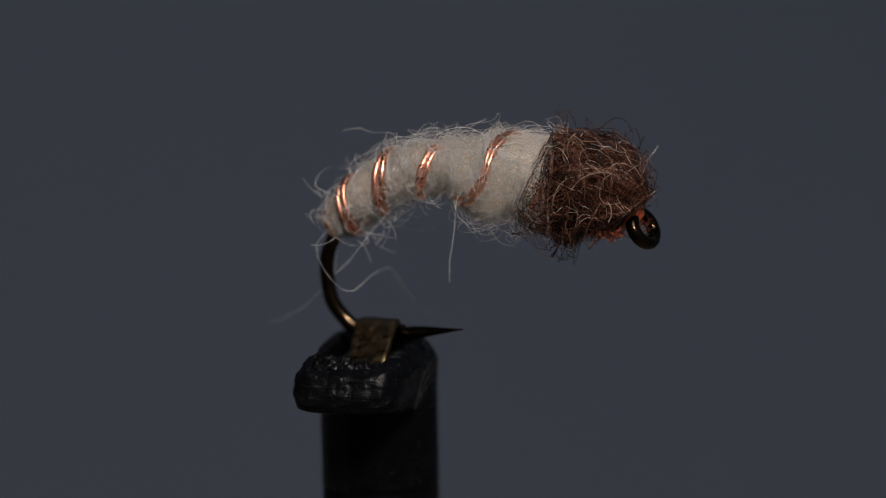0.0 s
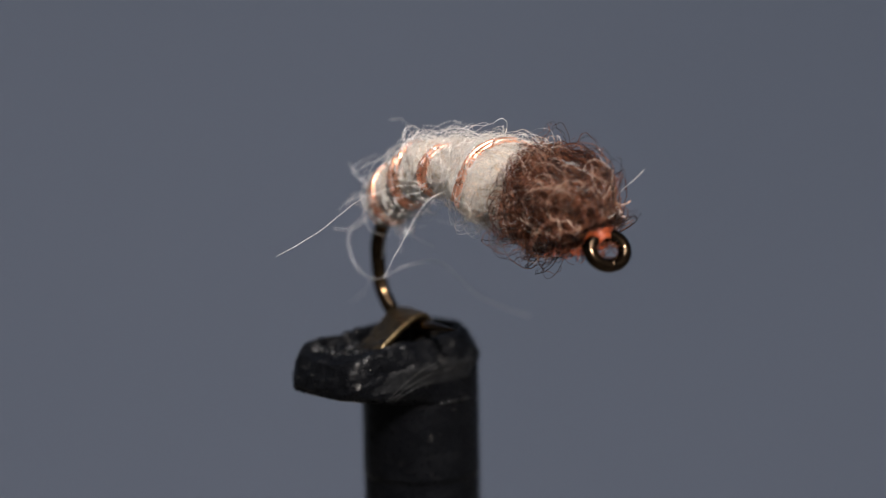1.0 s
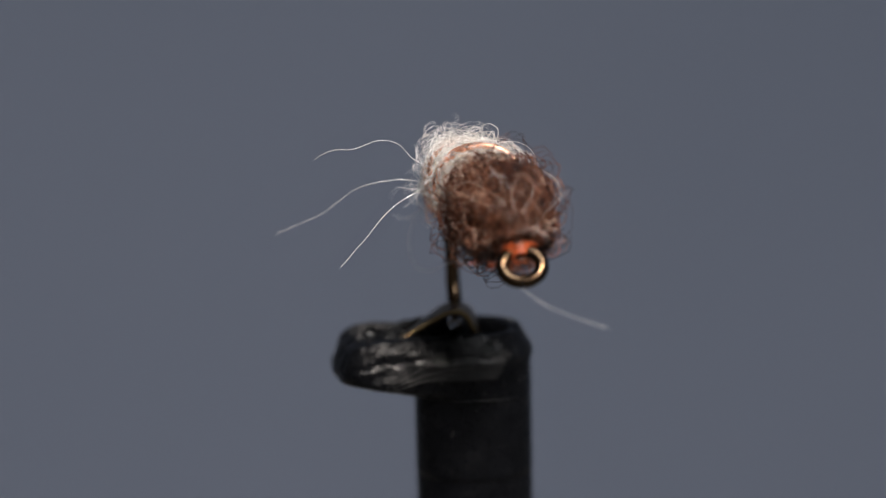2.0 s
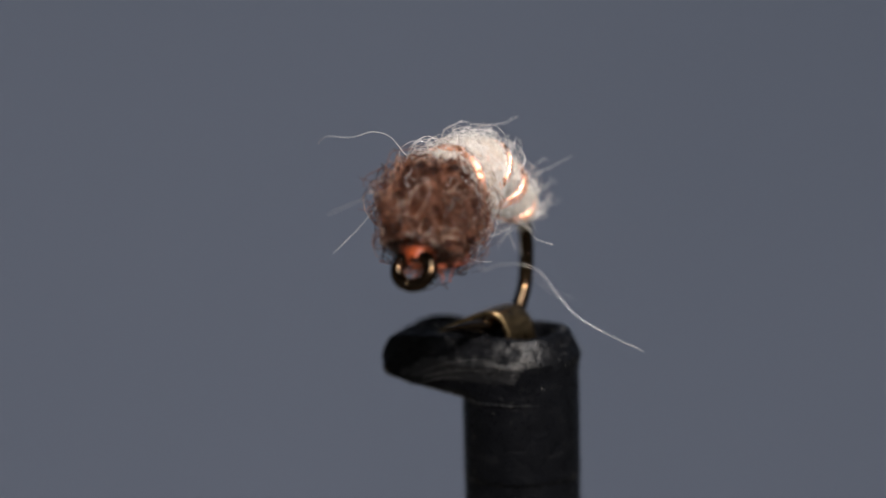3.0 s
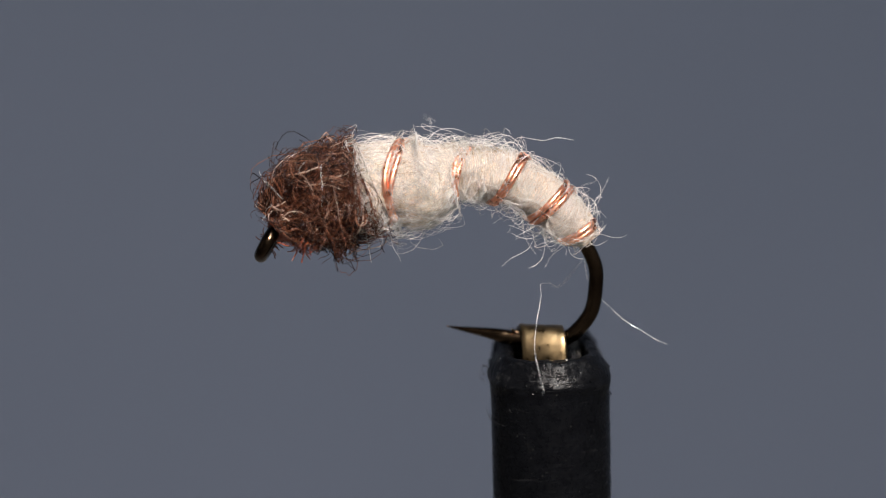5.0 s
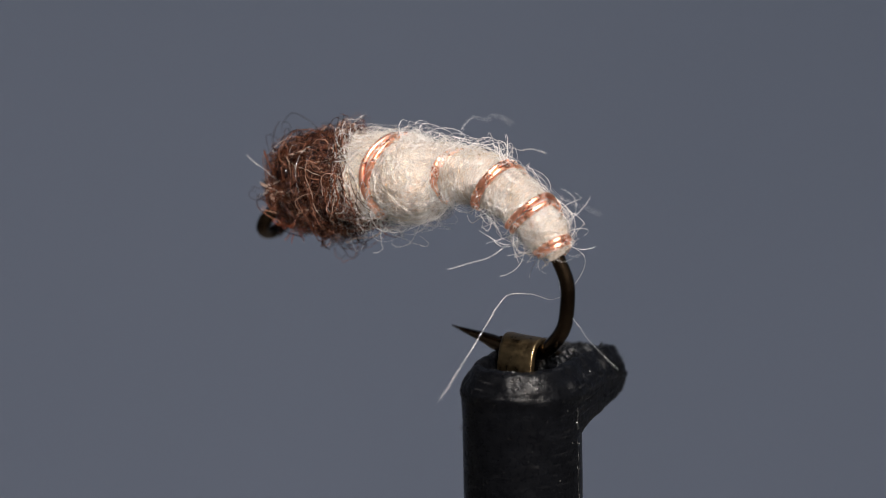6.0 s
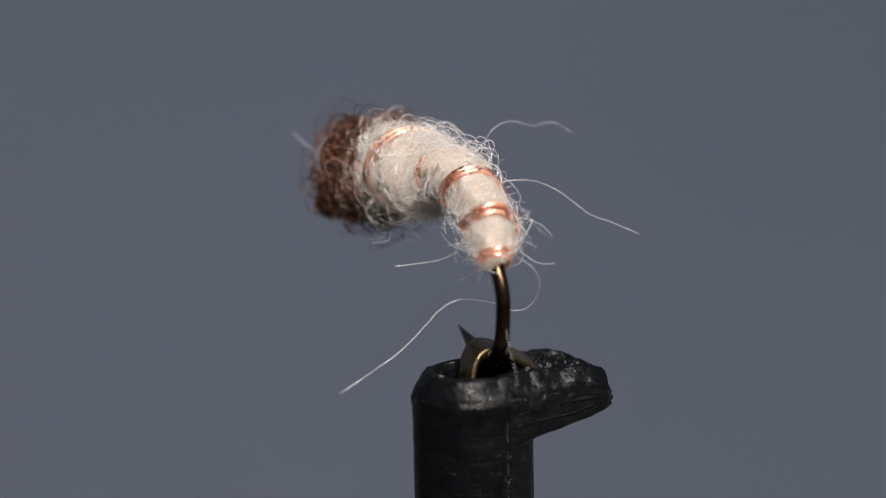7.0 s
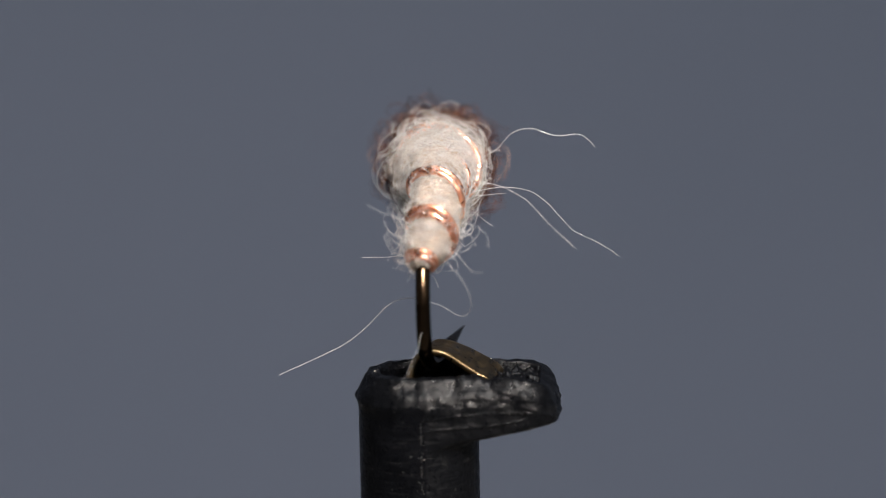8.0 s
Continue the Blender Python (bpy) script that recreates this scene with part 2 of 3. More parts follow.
def fuzz(name, n, x0, x1, length, lift, wind, radius, mat, parent, loose=0.12, bend=1.6, ahead=10, k=12, around=None):
    """Curly fibres lying round the body: n of them between x0 and x1."""
    i0, i1 = index_at(x0), index_at(x1)
    t = np.linspace(0, 1, k)[None, :]
    s0 = rng.uniform(i0, i1, (n, 1))
    r0 = np.interp(s0, np.arange(400), LINE[:, 2]) + 4
    ln = length * rng.uniform(0.5, 1.6, (n, 1))
    turn = rng.normal(0, 1, (n, 1)) * (1 - wind) * 1.6 + np.where(rng.random((n, 1)) < 0.5, 0, np.pi)
    curl = rng.normal(0, bend, (n, 1))
    heading = turn + curl * t + rng.normal(0, 0.8, (n, 1)) * min(1.0, 1.5 * (1 - wind) + 0.1) * t ** 2
    da = np.cumsum(np.cos(heading), axis=1) / k * ln
    ds = np.cumsum(np.sin(heading), axis=1) / k * ln
    s = s0 + ds * (400 / 640.0)
    phi = (rng.uniform(0, 2 * np.pi, (n, 1)) if around is None else np.radians(rng.normal(*around, (n, 1)))) + da / r0
    high = lift * np.minimum(rng.gamma(1.3, 0.8, (n, 1)), 2.0)
    free = rng.random((n, 1)) < loose
    h = np.where(free, high * 1.6 * np.sin(0.72 * np.pi * t) ** 1.3, high * np.sin(np.pi * t) ** 1.2) - 4
    h = h + lumps(np.clip(s, 0, 399), phi)
    p = skin(np.clip(s, i0 - ahead, i1 + 10), phi, h)
    p += np.cumsum(rng.normal(0, 0.7, p.shape), axis=1)
    rad = radius * rng.uniform(0.7, 1.3, (n, 1)) * np.clip(1.25 - t ** 4, 0.35, 1)
    v, f = tubes(p, rad, 3)
    return tagged(mesh_object(name, v, f, mat, parent), kind="stuff")


fuzz("dubbing", 1400, 174, 0, 75, 5.0, 0.45, 0.36, CREAM, abdomen, 0.14)
fuzz("dubbing", 480, 174, 0, 85, 8.0, 0.3, 0.40, CREAM, abdomen, 0.1, 3.0)
fuzz("dubbing", 620, 174, 0, 70, 9.5, 0.4, 0.5, GLOSSY, abdomen, 0.1, 1.6)
fuzz("dubbing", 3000, 0, -228, 95, 2.8, 0.95, 0.38, CREAM, abdomen, 0.04, 0.35)
fuzz("dubbing", 900, 0, -228, 95, 3.8, 0.92, 0.46, GLOSSY, abdomen, 0.04, 0.35)
fuzz("dubbing", 260, 0, -228, 65, 5.0, 0.5, 0.42, CREAM, abdomen, 0.14, 2.4)
fuzz("dubbing", 900, 174, 0, 70, 9, 0.3, 0.28, HAZE, abdomen, 0.4, 2.4)
fuzz("dubbing", 420, 0, -226, 60, 6, 0.4, 0.28, HAZE, abdomen, 0.4, 2.4)
fuzz("dubbing", 90, -150, -228, 65, 12, 0.2, 0.40, HAZE, abdomen, 0.6, 1.8)
fuzz("dubbing", 360, 174, -215, 75, 12, 0.3, 0.46, STRAY, abdomen, 0.45, 2.6)
fuzz("dubbing", 260, 172, 30, 90, 18, 0.25, 0.37, STRAY, abdomen, 0.35, 3.0, 2, around=(-90, 45))
fuzz("dubbing", 110, 20, -150, 70, 12, 0.25, 0.46, STRAY, abdomen, 0.35, 3.0, around=(-90, 45))
fuzz("dubbing", 200, 165, -140, 80, 15, 0.25, 0.46, STRAY, abdomen, 0.35, 2.8, around=(95, 40))
fuzz("fur", 2300, 300, 178, 75, 7, 0.3, 0.70, BROWN, thorax, 0.12, 2.2, 3)
fuzz("fur", 1500, 299, 172, 85, 12, 0.15, 0.80, BROWN, thorax, 0.15, 3.4, 4)
fuzz("fur", 520, 300, 160, 85, 18, 0.15, 0.66, BROWN, thorax, 0.4, 3.0, 5)
fuzz("fur", 150, 300, 175, 65, 20, 0.15, 0.60, BROWN, thorax, 0.7, 2.4, 5)
fuzz("fur", 190, 215, 155, 95, 18, 0.15, 0.60, BROWN, thorax, 0.4, 3.4, 2, around=(215, 45))
fuzz("fur", 130, 300, 172, 80, 15, 0.15, 1.15, BROWN, thorax, 0.25, 2.8, 4)
fuzz("fur", 34, 300, 185, 80, 15, 0.15, 0.6, TAN, thorax, 0.4, 2.6, 3)
fuzz("fur", 14, 300, 185, 80, 12, 0.15, 0.4, STRAY, thorax, 0.4, 2.4, 3)

# copper rib: two wires side by side
RIB = [(-229, 200), (-222, 90), (-213, -90), (-172, -270), (-159, -450), (-102, -630), (-77, -810), (-18, -990), (13, -1170),
       (104, -1350), (143, -1530), (185, -1710)]
rib_s = np.array([index_at(x) for x, _ in RIB])
rib_p = np.radians([a for _, a in RIB])
u = np.linspace(0, len(RIB) - 1, 420)
for side in (-1, 1):
    s = np.interp(u, np.arange(len(RIB)), rib_s) + side * 3.0
    p = np.interp(u, np.arange(len(RIB)), rib_p)
    sink = np.where(s < index_at(-40), 5.0, 4.5)
    sink = sink + 0.6 * np.cos(p) - np.clip((s - index_at(-205)) * 0.25, 0, 4)
    # fluff hides the middle turn on the back
    sink = sink - (2.5 + 2.5 * np.cos(p) + 9.0 * np.clip(np.sin(p), 0, 1)) * np.clip(1.6 - np.abs(s - index_at(-12)) / 28, 0, 1)
    sink = sink - np.clip((index_at(160) - s) * 0.8, 0, 14)
    strand("copper_rib", skin(s, p, sink + 0.6 * np.sin(u * 3 + side)), 5.5, 10, COPPER, fly, "bright copper wire rib")

# the hook: shank, bend and offset point
HOOK = [(318, 47, 205), (300, 47, 222), (250, 47, 248), (150, 47, 270), (0, 47, 285), (-90, 47, 276), (-160, 47, 236), (-205, 47, 190), (-229, 47, 150),
        (-244, 47, 112), (-244, 47, 73), (-236, 46, 32), (-214, 44, 1), (-190, 40, -17), (-160, 33, -22), (-99, 18, -18), (-63, 8, -11), (-23, -3, -5), (16, -14, 1)]
hp = smooth_path(HOOK, 150)
hr = np.interp(np.arange(150), [0, 112, 128, 149], [12, 13.5, 13, 0.8])
hook = strand("hook", hp, hr, 16, BRONZE, fly, "dark bronzed steel hook with an offset point")
barb = smooth_path([(-120, 24, -16), (-110, 21.5, -11), (-101, 19.5, -5), (-97, 18.5, -2)], 12)
strand("barb", barb, np.linspace(8.0, 1.5, 12), 10, BRONZE, hook, "small flattened barb")
ring_a = np.linspace(0, 2 * np.pi, 49)
d = Vector((40, -9, -74)).normalized()
side_way = Vector((math.sin(radians(14)), math.cos(radians(14)), 0))
ring = np.array([(330, YC, 180)]) + 28 * np.cos(ring_a)[:, None] * np.array(d)[None] + 34 * np.sin(ring_a)[:, None] * np.array(side_way)[None]
strand("hook_eye", ring, 12.3, 14, BRONZE, hook, "round turned-down hook eye")

# orange thread behind the eye
wraps = []
for j in range(9):
    a = np.linspace(0, 2 * np.pi, 33)
    c = np.array([322 - j * 1.6, YC, 193 + j * 1.5])
    rr = 14 + j * 2.1
    wraps.append(c + np.stack([0.55 * rr * np.sin(a), rr * np.cos(a), 0.83 * rr * np.sin(a)], -1))
v, f = tubes(wraps, np.full((9, 33), 3.0), 6)
mesh_object("thread_wrap", v, f, ORANGE, fly, "orange tying thread behind the hook eye")


def loose_path(root, way, length, bend, n=14):
    p = [np.array(root, float)]
    w = np.array(way, float)
    w /= np.linalg.norm(w)
    twist = rng.normal(0, 1, 3)
    for i in range(n - 1):
        w = w + bend * (np.cross(w, twist) + rng.normal(0, 0.35, 3)) / n
        w /= np.linalg.norm(w)
        p.append(p[-1] + w * length / n)
    return np.array(p)


tuft = [loose_path((266 + rng.normal(0, 14), YC + rng.normal(0, 24), 183), (rng.normal(0.1, 0.4), rng.normal(0, 0.6), -1), rng.uniform(18, 40), 2.5) for i in range(130)]
v, f = tubes(tuft, np.full((130, 14), 1.0), 4)
tagged(mesh_object("thread_tuft", v, f, ORANGE, fly, "frayed orange thread under the head"), kind="stuff")

collar = []
for i in range(110):
    a = rng.uniform(0, 2 * np.pi)
    rr = rng.uniform(22, 40)
    root = np.array([304 - 0.3 * rr, YC, 212 + 0.3 * rr]) + np.array([0.55 * rr * math.sin(a), rr * math.cos(a), 0.83 * rr * math.sin(a)])
    collar.append(loose_path(root, (rng.normal(0.5, 0.5), rng.normal(0, 0.8), rng.normal(-0.4, 0.6)), rng.uniform(22, 52), 3.4))
v, f = tubes(collar, np.full((110, 14), 0.7), 4)
tagged(mesh_object("collar_fur", v, f, BROWN, thorax, "brown fibres over the thread"), kind="stuff")

tan_tuft = [loose_path((290 + rng.normal(0, 8), YC + rng.normal(0, 24), 242 + rng.normal(0, 7)), (1.0, rng.normal(-0.2, 0.5), rng.normal(-0.25, 0.3)), rng.uniform(25, 48), 1.2) for i in range(40)]
v, f = tubes(tan_tuft, np.full((40, 14), 0.8), 4)
tagged(mesh_object("tan_tuft", v, f, TAN, fly, "pale tan fibres behind the hook eye"), kind="stuff")

# long stray fibres
LONG = [
    [(-124, 307, -52), (-121, 200, -3), (-128, 151, 33), (-142, 109, 76), (-145, 70, 87), (-165, 24, 80), (-185, -15, 64), (-210, -35, 78), (-240, -32, 120), (-246, -15, 151), (-225, 10, 172)],
    [(-48, 0, 250), (-48, -79, 264), (-56, -129, 259), (-80, -164, 241), (-112, -208, 201), (-126, -257, 178), (-147, -289, 159)],
    [(31, -30, 290), (30, -78, 318), (28, -103, 345), (28, -138, 354), (25, -183, 341), (30, -223, 342), (8, -248, 323)],
    [(26, -40, 260), (27, -87, 247), (34, -131, 218), (34, -160, 184), (34, -185, 160), (40, -214, 131)],
    [(-69, 160, 145), (-89, 122, 151), (-118, 99, 158), (-135, 72, 172)],
    [(-209, 48, 341), (-180, 49, 347), (-155, 40, 342), (-115, 22, 346), (-102, 20, 320)],
    [(342, 129, 311), (325, 113, 287), (300, 90, 255)],
    [(-364, 92, -23), (-330, 74, -8), (-282, 58, 25), (-233, 43, 82), (-224, 45, 140)],
    [(105, 108, 149), (103, 75, 148), (113, 60, 165), (120, 50, 200)],
]
for k, pts in enumerate(LONG):
    p = smooth_path(pts, 60)
    p += np.cumsum(rng.normal(0, 0.25, p.shape), axis=0)
    strand("stray_fibre", p, np.linspace(0.44, 0.32, 60) * (0.65 if k == 7 else 1.0), 5, STRAY, fly)


def strays(n, x0, x1, phi_mid, phi_spread, lo, hi, mat, radius, bend=3.0):
    for i in range(n):
        s = np.array([index_at(rng.uniform(x1, x0))])
        ph = np.array([radians(rng.normal(phi_mid, phi_spread))])
        root = skin(s, ph, np.array([-4.0]))[0]
        out = skin(s, ph, np.array([10.0]))[0] - root
        way = out / np.linalg.norm(out) + rng.normal(0, 0.6, 3)
        p = loose_path(root, way, rng.uniform(lo, hi), bend, 22)
        strand("stray_fibre", p, np.linspace(radius, radius * 0.7, 22), 4, mat, fly)


strays(44, -165, -228, 0, 180, 40, 110, STRAY, 0.42, 2.4)
strays(46, -50, -220, -90, 60, 50, 115, STRAY, 0.40, 2.2)
strays(10, -60, -190, 180, 40, 30, 90, STRAY, 0.36, 2.4)
strays(55, 170, -40, -90, 55, 20, 65, STRAY, 0.40, 4.5)
strays(34, 170, -100, 90, 60, 25, 60, STRAY, 0.42, 2.2)
strays(95, 312, 165, 90, 85, 20, 66, BROWN, 0.62, 3.6)
strays(85, 312, 165, -90, 75, 20, 80, BROWN, 0.62, 4.2)
strays(24, 300, 175, 80, 80, 22, 52, BROWN, 0.6, 1.0)
strays(10, 300, 180, 90, 90, 25, 60, STRAY, 0.38, 2.0)

# brown and orange fibres caught in the hook eye
for i in range(22):
    a = rng.uniform(0, 2 * np.pi)
    root = np.array((330, YC, 180)) + 20 * math.cos(a) * np.array(d) + 24 * math.sin(a) * np.array(side_way)
    far = np.array((330, YC, 180)) + rng.normal(0, 7, 3)
    strand("eye_fibre", loose_path(root, far - root, rng.uniform(25, 42), 1.8, 12), 0.9, 4, ORANGE if i % 8 == 0 else BROWN, hook)

# ---- the clip that holds the hook ----
clip = tagged(new("hook_clip"), "black plastic beaked clip gripping the hook with a brass strip", "clip")
clip.location = (0, 0, TABLE)
LIFT = -TABLE / S
CX, CY = -159.0, 62.4


def plan(reach, inset=0.0, n=256):
    """Outline of the clip seen from above: a round barrel with a beak that reaches out to -y."""
    r, q = 105.0 - inset, 50.0 - inset * 0.9
    a = np.linspace(0, 2 * np.pi, 181)
    pts = [np.stack([r * np.cos(a), r * np.sin(a)], -1)]
    if reach > 0:
        for sx in (-52.0, 33.0):
            pts.append(np.stack([sx + q * np.cos(a), -reach + q * np.sin(a)], -1))
    pts = np.concatenate(pts)
    c = np.array([0, -reach * 0.45])
    ways = np.linspace(0, 2 * np.pi, 720, endpoint=False)
    m = np.stack([np.cos(ways), np.sin(ways)], -1)
    far = np.max(pts @ m.T, axis=0) - m @ c
    out = []
    for t in np.linspace(0, 2 * np.pi, n, endpoint=False):
        u1 = np.array([math.cos(t), math.sin(t)])
        lean = m @ u1
        out.append(c + np.min(np.where(lean > 0.05, far / np.maximum(lean, 0.05), 1e9)) * u1)
    return np.array(out)


def level(xy, z, rough=0.0, seed=0.0):
    """A loop at height z, its edge made uneven by rough."""
    out = []
    for x, y in xy:
        r = math.hypot(x, y) + 1e-6
        dr = rough * (0.7 * noise.noise(Vector((x * 0.03, y * 0.03, seed + z * 0.02))) + 0.35 * noise.noise(Vector((x * 0.13, y * 0.13, z * 0.13))))
        dz = rough * (0.7 * noise.noise(Vector((x * 0.03 + 9, y * 0.03, seed))) + 0.5 * noise.noise(Vector((x * 0.14, y * 0.14, 3 + z * 0.1))))
        out.append((CX + x * (1 + dr / r), CY + y * (1 + dr / r), z + dz + LIFT))
    return np.array(out)


REACH = 195
OUTER, INNER = plan(REACH, -4), plan(REACH, 30)
away = INNER - OUTER
broad = np.clip(away[:, 0] / (np.linalg.norm(away, axis=1) + 1e-6), 0, 1) * 0.6 + 0.4
broad = np.maximum(broad, 0.4 + 0.5 * np.clip(-(away[:, 0] + away[:, 1]) / (1.42 * np.linalg.norm(away, axis=1) + 1e-6), 0, 1))


def chamfer(inset, z, rough, seed):
    """The rim's outer slope, broad on one flank and narrow elsewhere."""
    return level(OUTER + away * (np.minimum(inset * broad, 34) / 34)[:, None], z, rough, seed)


jaw_loops = [level(plan(0, 0.5), -300), level(plan(0, 0), -160), level(plan(40), -151), level(plan(100), -139), level(plan(160), -127),
             level(plan(186), -117), level(plan(REACH), -106), level(plan(REACH, -1), -95, 0.5), level(plan(REACH, -3), -84, 1), level(plan(REACH, -4), -75, 2, 2),
             chamfer(3, -69, 0.5, 2), chamfer(10, -61, 0.5, 2), chamfer(20, -50, 0.5, 3), chamfer(27, -41, 0.6, 3), chamfer(31, -37, 0.8, 3), level(plan(REACH, 32), -35, 1.5, 3),
             level(plan(REACH, 35), -37, 2.5, 3), level(plan(REACH, 39), -46, 4, 4), level(plan(REACH, 41), -70, 2, 4), level(plan(REACH, 42), -115, 1)]
fine = [jaw_loops[0], level(plan(0, 0.3), -290), level(plan(0, 0.1), -176), jaw_loops[1]]
for lo, hi in zip(jaw_loops[1:-1], jaw_loops[2:]):
    steps = max(1, int(np.abs(hi - lo).max() / 5))
    fine += [lo + (hi - lo) * (j + 1) / steps for j in range(steps)]
v, f = rings(fine)
jaw = mesh_object("jaw", v, f, PLASTIC, clip, "black plastic beak with a worn rim")
jaw.data.materials.append(MELTED)
jaw.data.materials.append(WORN)
jaw.data.materials.append(SHEEN_GREY)
jaw.data.update()
# sagging, wrinkles and small crumbs of the melted rim
ways_out = [vert.normal.copy() for vert in jaw.data.vertices]
for vert, way in zip(jaw.data.vertices, ways_out):
    q = vert.co / S - Vector((0, 0, LIFT))
    w = min(1.0, max(0.0, (q.z + 125) / 45))
    if w > 0:
        rel = q - Vector((CX, CY, 0))
        # the tip droops, and a crease parts the lip from the flanks
        vert.co.z -= 24 * min(1.0, max(0.0, (-rel.y - 165) / 78)) ** 2 * w * S
        flank = (0.45 + 0.55 * abs(way.x)) * math.exp(-((rel.z + 73 + 3 * noise.noise(rel * 0.03)) / 5.0) ** 2)
        vert.co -= way * (4.0 * flank * S)
        g = Vector((q.x * 0.5, q.y * 0.5, q.z))
        ridge = 1 - abs(noise.noise(g * 0.075)) * 2.2
        amount = 6.0 * noise.noise(q * 0.021) + 3.4 * ridge * abs(noise.noise(q * 0.03 + Vector((4, 0, 0)))) * 2 + 2.2 * noise.noise(g * 0.10)
        amount += 3.6 * min(1.0, max(0.0, (rel.y - 20) / 50)) * noise.noise(Vector((q.x * 0.035, q.y * 0.035, q.z * 0.12)))
        amount *= 1 - 0.5 * min(1.0, max(0.0, (rel.y + 60) / 60))
        vert.co += way * (w * amount * S)
for poly in jaw.data.polygons:
    if poly.center.z > (LIFT - 92) * S:
        poly.material_index = 1
    c = poly.center / S - Vector((CX, CY, LIFT))
    upper = -72 - 30 * max(0.0, (-c.y - 120) / 75) ** 2
    if poly.normal.x > 0.3 and -200 < c.y < 25 + 60 * noise.noise(c * 0.035) and -112 < c.z + 5 * noise.noise(c * 0.06) < upper:
        poly.material_index = 2
    # the flank under the lip gets the copy with the painted-in grey sheen
    if poly.normal.x < -0.3 and c.y < -15 and c.z < -80 + 8 * noise.noise(c * 0.05):
        poly.material_index = 3
bar = [level(plan(0, 1.0), z) for z in (-LIFT, -900, -299, -170)]
v, f = rings(bar)
mesh_object("barrel", v, f, PLASTIC, clip)

# crumbly melted plastic that fills the beak's hollow
crumb = bmesh.new()
bmesh.ops.create_grid(crumb, x_segments=66, y_segments=80, size=1.0)
for vert in crumb.verts:
    x, y = vert.co.x * 57 - 7, -136 + vert.co.y * 76
    q = Vector((x * 0.036, y * 0.036, 5.0))
    z = -50 + 11 * noise.noise(q) + 12 * noise.noise(q * 2.1) + 4 * noise.noise(q * 5.3) + 12 * max(0, -(y + 165) / 50) * (0.8 - x / 200) - 30 * max(0, (y + 85) / 25) - 24 * max(0, (-y - 165) / 78) ** 2
    vert.co = ((CX + x) * S, (CY + y) * S, (z + LIFT) * S)
crumb_mesh = bpy.data.meshes.new("crumbled_filling")
crumb.to_mesh(crumb_mesh)
crumb.free()
crumb_mesh.materials.append(CRUMB)
crumb_mesh.polygons.foreach_set("use_smooth", [True] * len(crumb_mesh.polygons))
filling = new("crumbled_filling", crumb_mesh)
filling.parent = clip

# thin flash lines on the beak's flank
for y0, z0, y1, z1, sag in ((-186, -118, -10, -66, 14), (-182, -122, -40, -88, 9), (-176, -126, -70, -104, 6), (-62, -147, 66, -151, 0)):
    line = [(CX + math.sqrt(max(0, 108.0 ** 2 - max(0, y0 + (y1 - y0) * t) ** 2)), CY + y0 + (y1 - y0) * t, z0 + (z1 - z0) * t + sag * math.sin(math.pi * t) + LIFT) for t in np.linspace(0, 1, 24)]
    strand("flash_line", np.array(line), np.interp(np.arange(24), [0, 12, 23], [0.3, 1.0, 0.3]), 6, SCUFFED, clip)

# moulded ridges along the other flank
for z0, z1, size in ((-101, -88, 1.1), (-124, -101, 1.4)):
    ridge_line = [(CX - 108.5 + 6.5 * t - 2.2 * math.sin(9 * t + z0), CY - 12 - 195 * t, z0 + (z1 - z0) * t + 2.5 * math.sin(5 * t + z0) + LIFT) for t in np.linspace(0, 1, 30)]
    strand("flash_line", np.array(ridge_line), np.interp(np.arange(30), [0, 5, 24, 29], [0.6, size, size, 0.6]), 8, SHEEN_GREY, clip)

# small chips of plastic on the worn rim and in the hollow
chips = np.random.default_rng(21)
ICO = [(0, 0, 1), (0.9, 0, 0.2), (0.2, 0.9, -0.1), (-0.8, 0.4, 0.1), (-0.4, -0.8, 0.2), (0.5, -0.7, -0.2), (0, 0, -1)]
ICO_FACES = [(0, 1, 2), (0, 2, 3), (0, 3, 4), (0, 4, 5), (0, 5, 1), (6, 2, 1), (6, 3, 2), (6, 4, 3), (6, 5, 4), (6, 1, 5)]
chip_verts, chip_faces = [], []


def chip(place, size):
    turn = Euler(chips.uniform(0, 6.28, 3)).to_matrix()
    wide = Vector(chips.uniform(0.5, 1.3, 3)) * size * S
    base = len(chip_verts)
    for q in ICO:
        chip_verts.append(Vector(place) + turn @ Vector((q[0] * wide.x, q[1] * wide.y, q[2] * wide.z)))
    chip_faces.extend(tuple(base + i for i in f) for f in ICO_FACES)


rim = [p for p in jaw.data.polygons if p.center.z > (LIFT - 95) * S and p.normal.z > -0.2]
for k in chips.choice(len(rim), 110, replace=False):
    chip(rim[k].center, 0.4 + chips.gamma(1.2, 0.5))
for k in chips.choice(len(filling.data.polygons), 36, replace=False):
    chip(filling.data.polygons[k].center, 0.6 + chips.gamma(1.4, 0.9))
for k in range(120):
    z = -75 - chips.random() ** 0.8 * 420
    chip(((CX - 104.0 + chips.normal(0, 0.8)) * S, (CY - 8 + chips.normal(0, 3.0)) * S, (z + LIFT) * S), 0.5 + chips.gamma(1.2, 0.5))
tagged(mesh_object("plastic_crumb", chip_verts, chip_faces, CHIP, clip, "pale plastic crumbs on the worn rim", smooth=False), kind="stuff")

# moulding seam down the barrel
seam = [(CX - 104.4 + 1.3 * math.sin(i * 1.9) + 0.8 * math.sin(i * 0.7), CY - 8, -70 - i * 8 + LIFT) for i in range(60)]
strand("moulding_seam", np.array(seam, float), 0.65 + 0.4 * np.sin(np.arange(60) * 1.3) * np.sin(np.arange(60) * 0.37 + 1), 6, SCUFFED, clip)

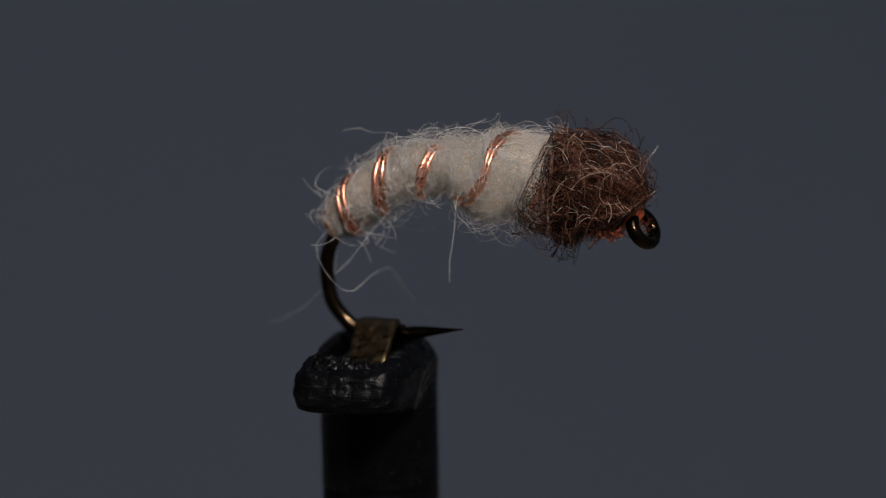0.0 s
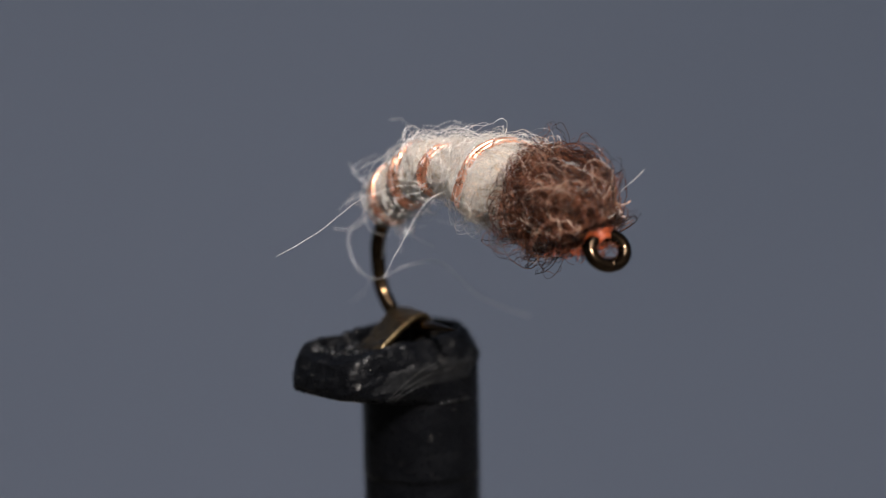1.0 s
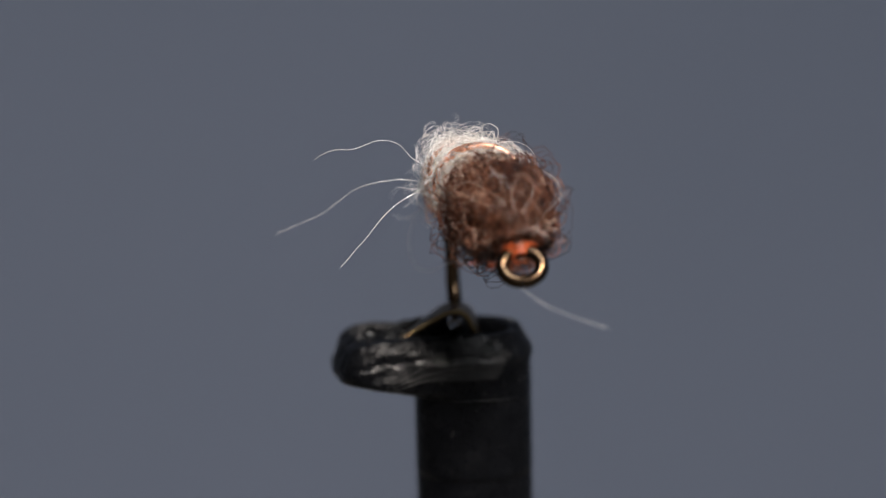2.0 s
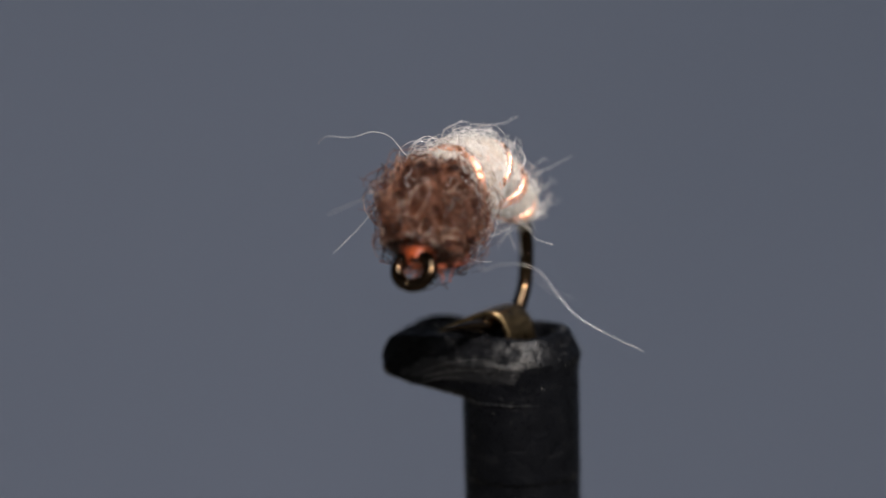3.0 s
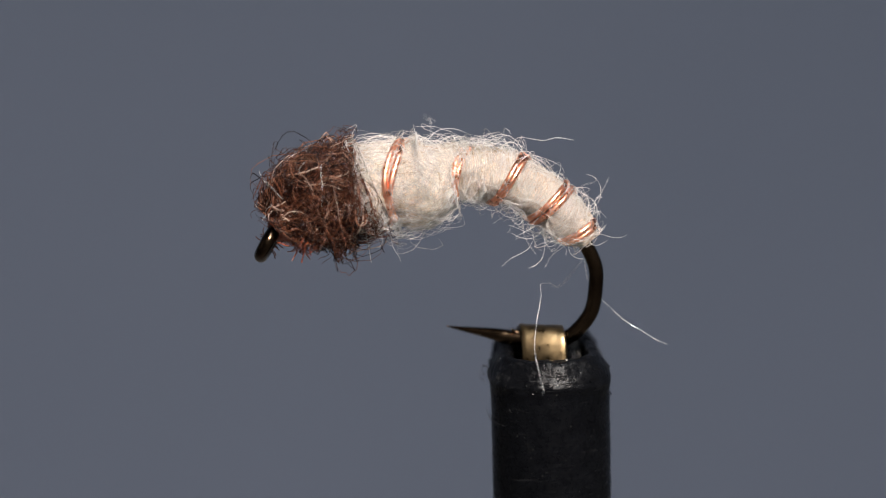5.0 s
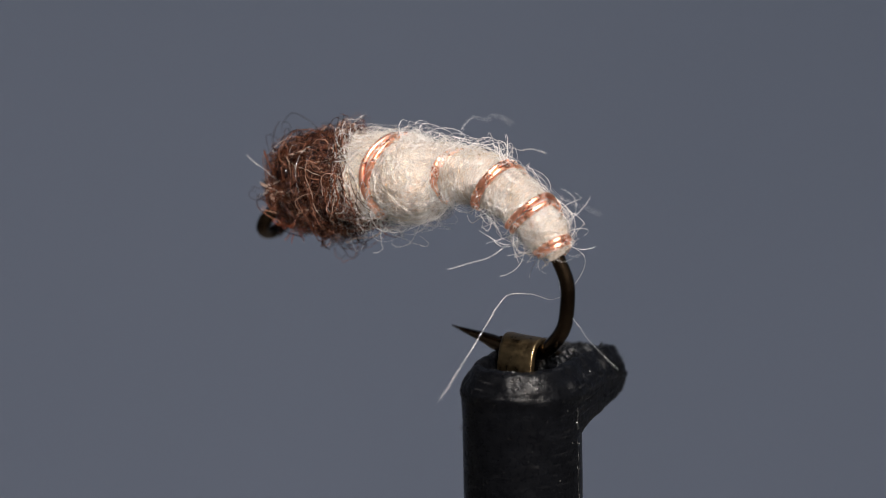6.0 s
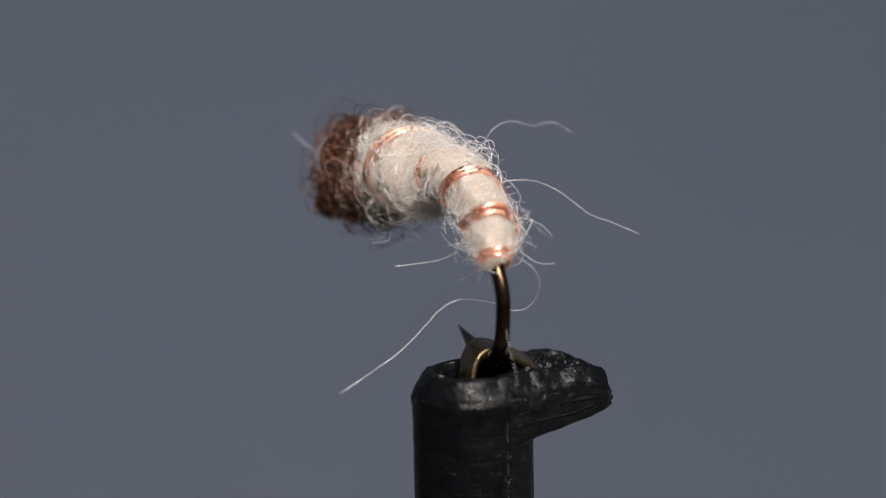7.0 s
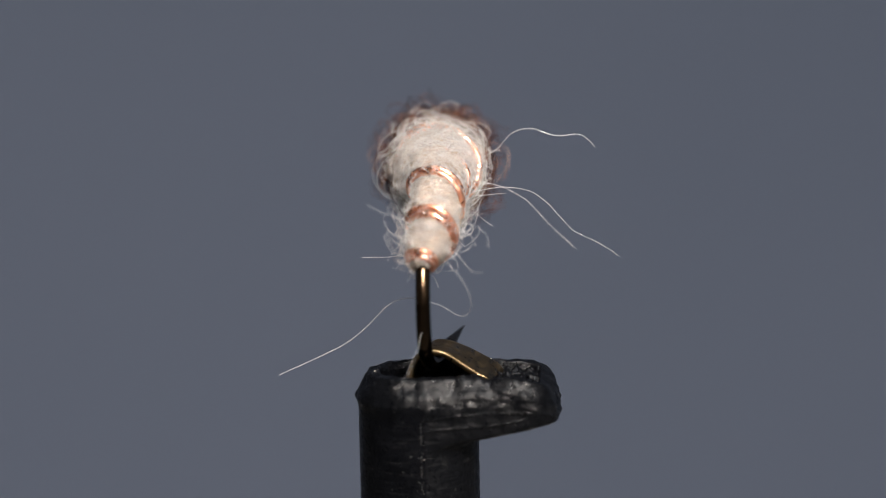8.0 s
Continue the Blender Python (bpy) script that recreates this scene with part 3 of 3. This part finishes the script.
# brass strip arched over the hook, a little skewed: y and z of its outer face along the edge at the bend and at the point
BEND_EDGE = [(86, -100), (84, -55), (79, -30), (68, -8), (54, 2), (35, 5), (16, 1), (-2, -9), (-22, -23), (-42, -37), (-58, -45), (-70, -56), (-74, -72)]
POINT_EDGE = [(62, -100), (61, -52), (58, -26), (47, -5), (31, 6), (12, 6), (-11, -2), (-30, -10), (-46, -19), (-62, -28), (-76, -36), (-86, -48), (-89, -64)]
edge_a = smooth_path([(-187, y, z) for y, z in BEND_EDGE], 110)
edge_b = smooth_path([(-110, y, z) for y, z in POINT_EDGE], 110)
CROSS = [(0.0, -9.5), (0.0, -3.0), (0.012, -1.0), (0.035, 0.0)] + [(w, 0.6 * math.sin(math.pi * w)) for w in np.linspace(0.12, 0.88, 8)]
CROSS += [(0.965, 0.0), (0.988, -1.0), (1.0, -3.0), (1.0, -9.5), (0.97, -10.5), (0.03, -10.5)]
loops = []
for j in range(110):
    a, b = edge_a[j], edge_b[j]
    lo, hi = max(j - 1, 0), min(j + 1, 109)
    way = (edge_a[hi] + edge_b[hi]) - (edge_a[lo] + edge_b[lo])
    nrm = np.cross(way, b - a)
    nrm /= -np.linalg.norm(nrm)
    if j == 0:
        outward = nrm[1]
    loop = []
    for w, h in CROSS:
        q = a + (b - a) * w
        dent = 1.5 * noise.noise(Vector((q[0] * 0.03, q[1] * 0.03, q[2] * 0.03))) + (0.7 * noise.noise(Vector(tuple(q * 0.2))) if h < 0 else 0.0)
        loop.append(q + nrm * (h + dent) * (1 if outward > 0 else -1) + np.array((0, 0, LIFT)))
    loops.append(np.array(loop))
v, f = rings(loops)
strip = mesh_object("brass_strip", v, f, BRASS, clip, "aged brass spring strip arched over the hook")


# ---- turning ----
def motions():
    rows = [0.5 * i for i in range(17)]
    turn = [-13.25 - 32.39 * t for t in rows]
    walk(fly, [(t, pose(0, 0, 0, 0, 0, a)) for t, a in zip(rows, turn)])
    walk(clip, [(t, pose(0, 0, TABLE, 0, 0, a)) for t, a in zip(rows, turn)])


motions()
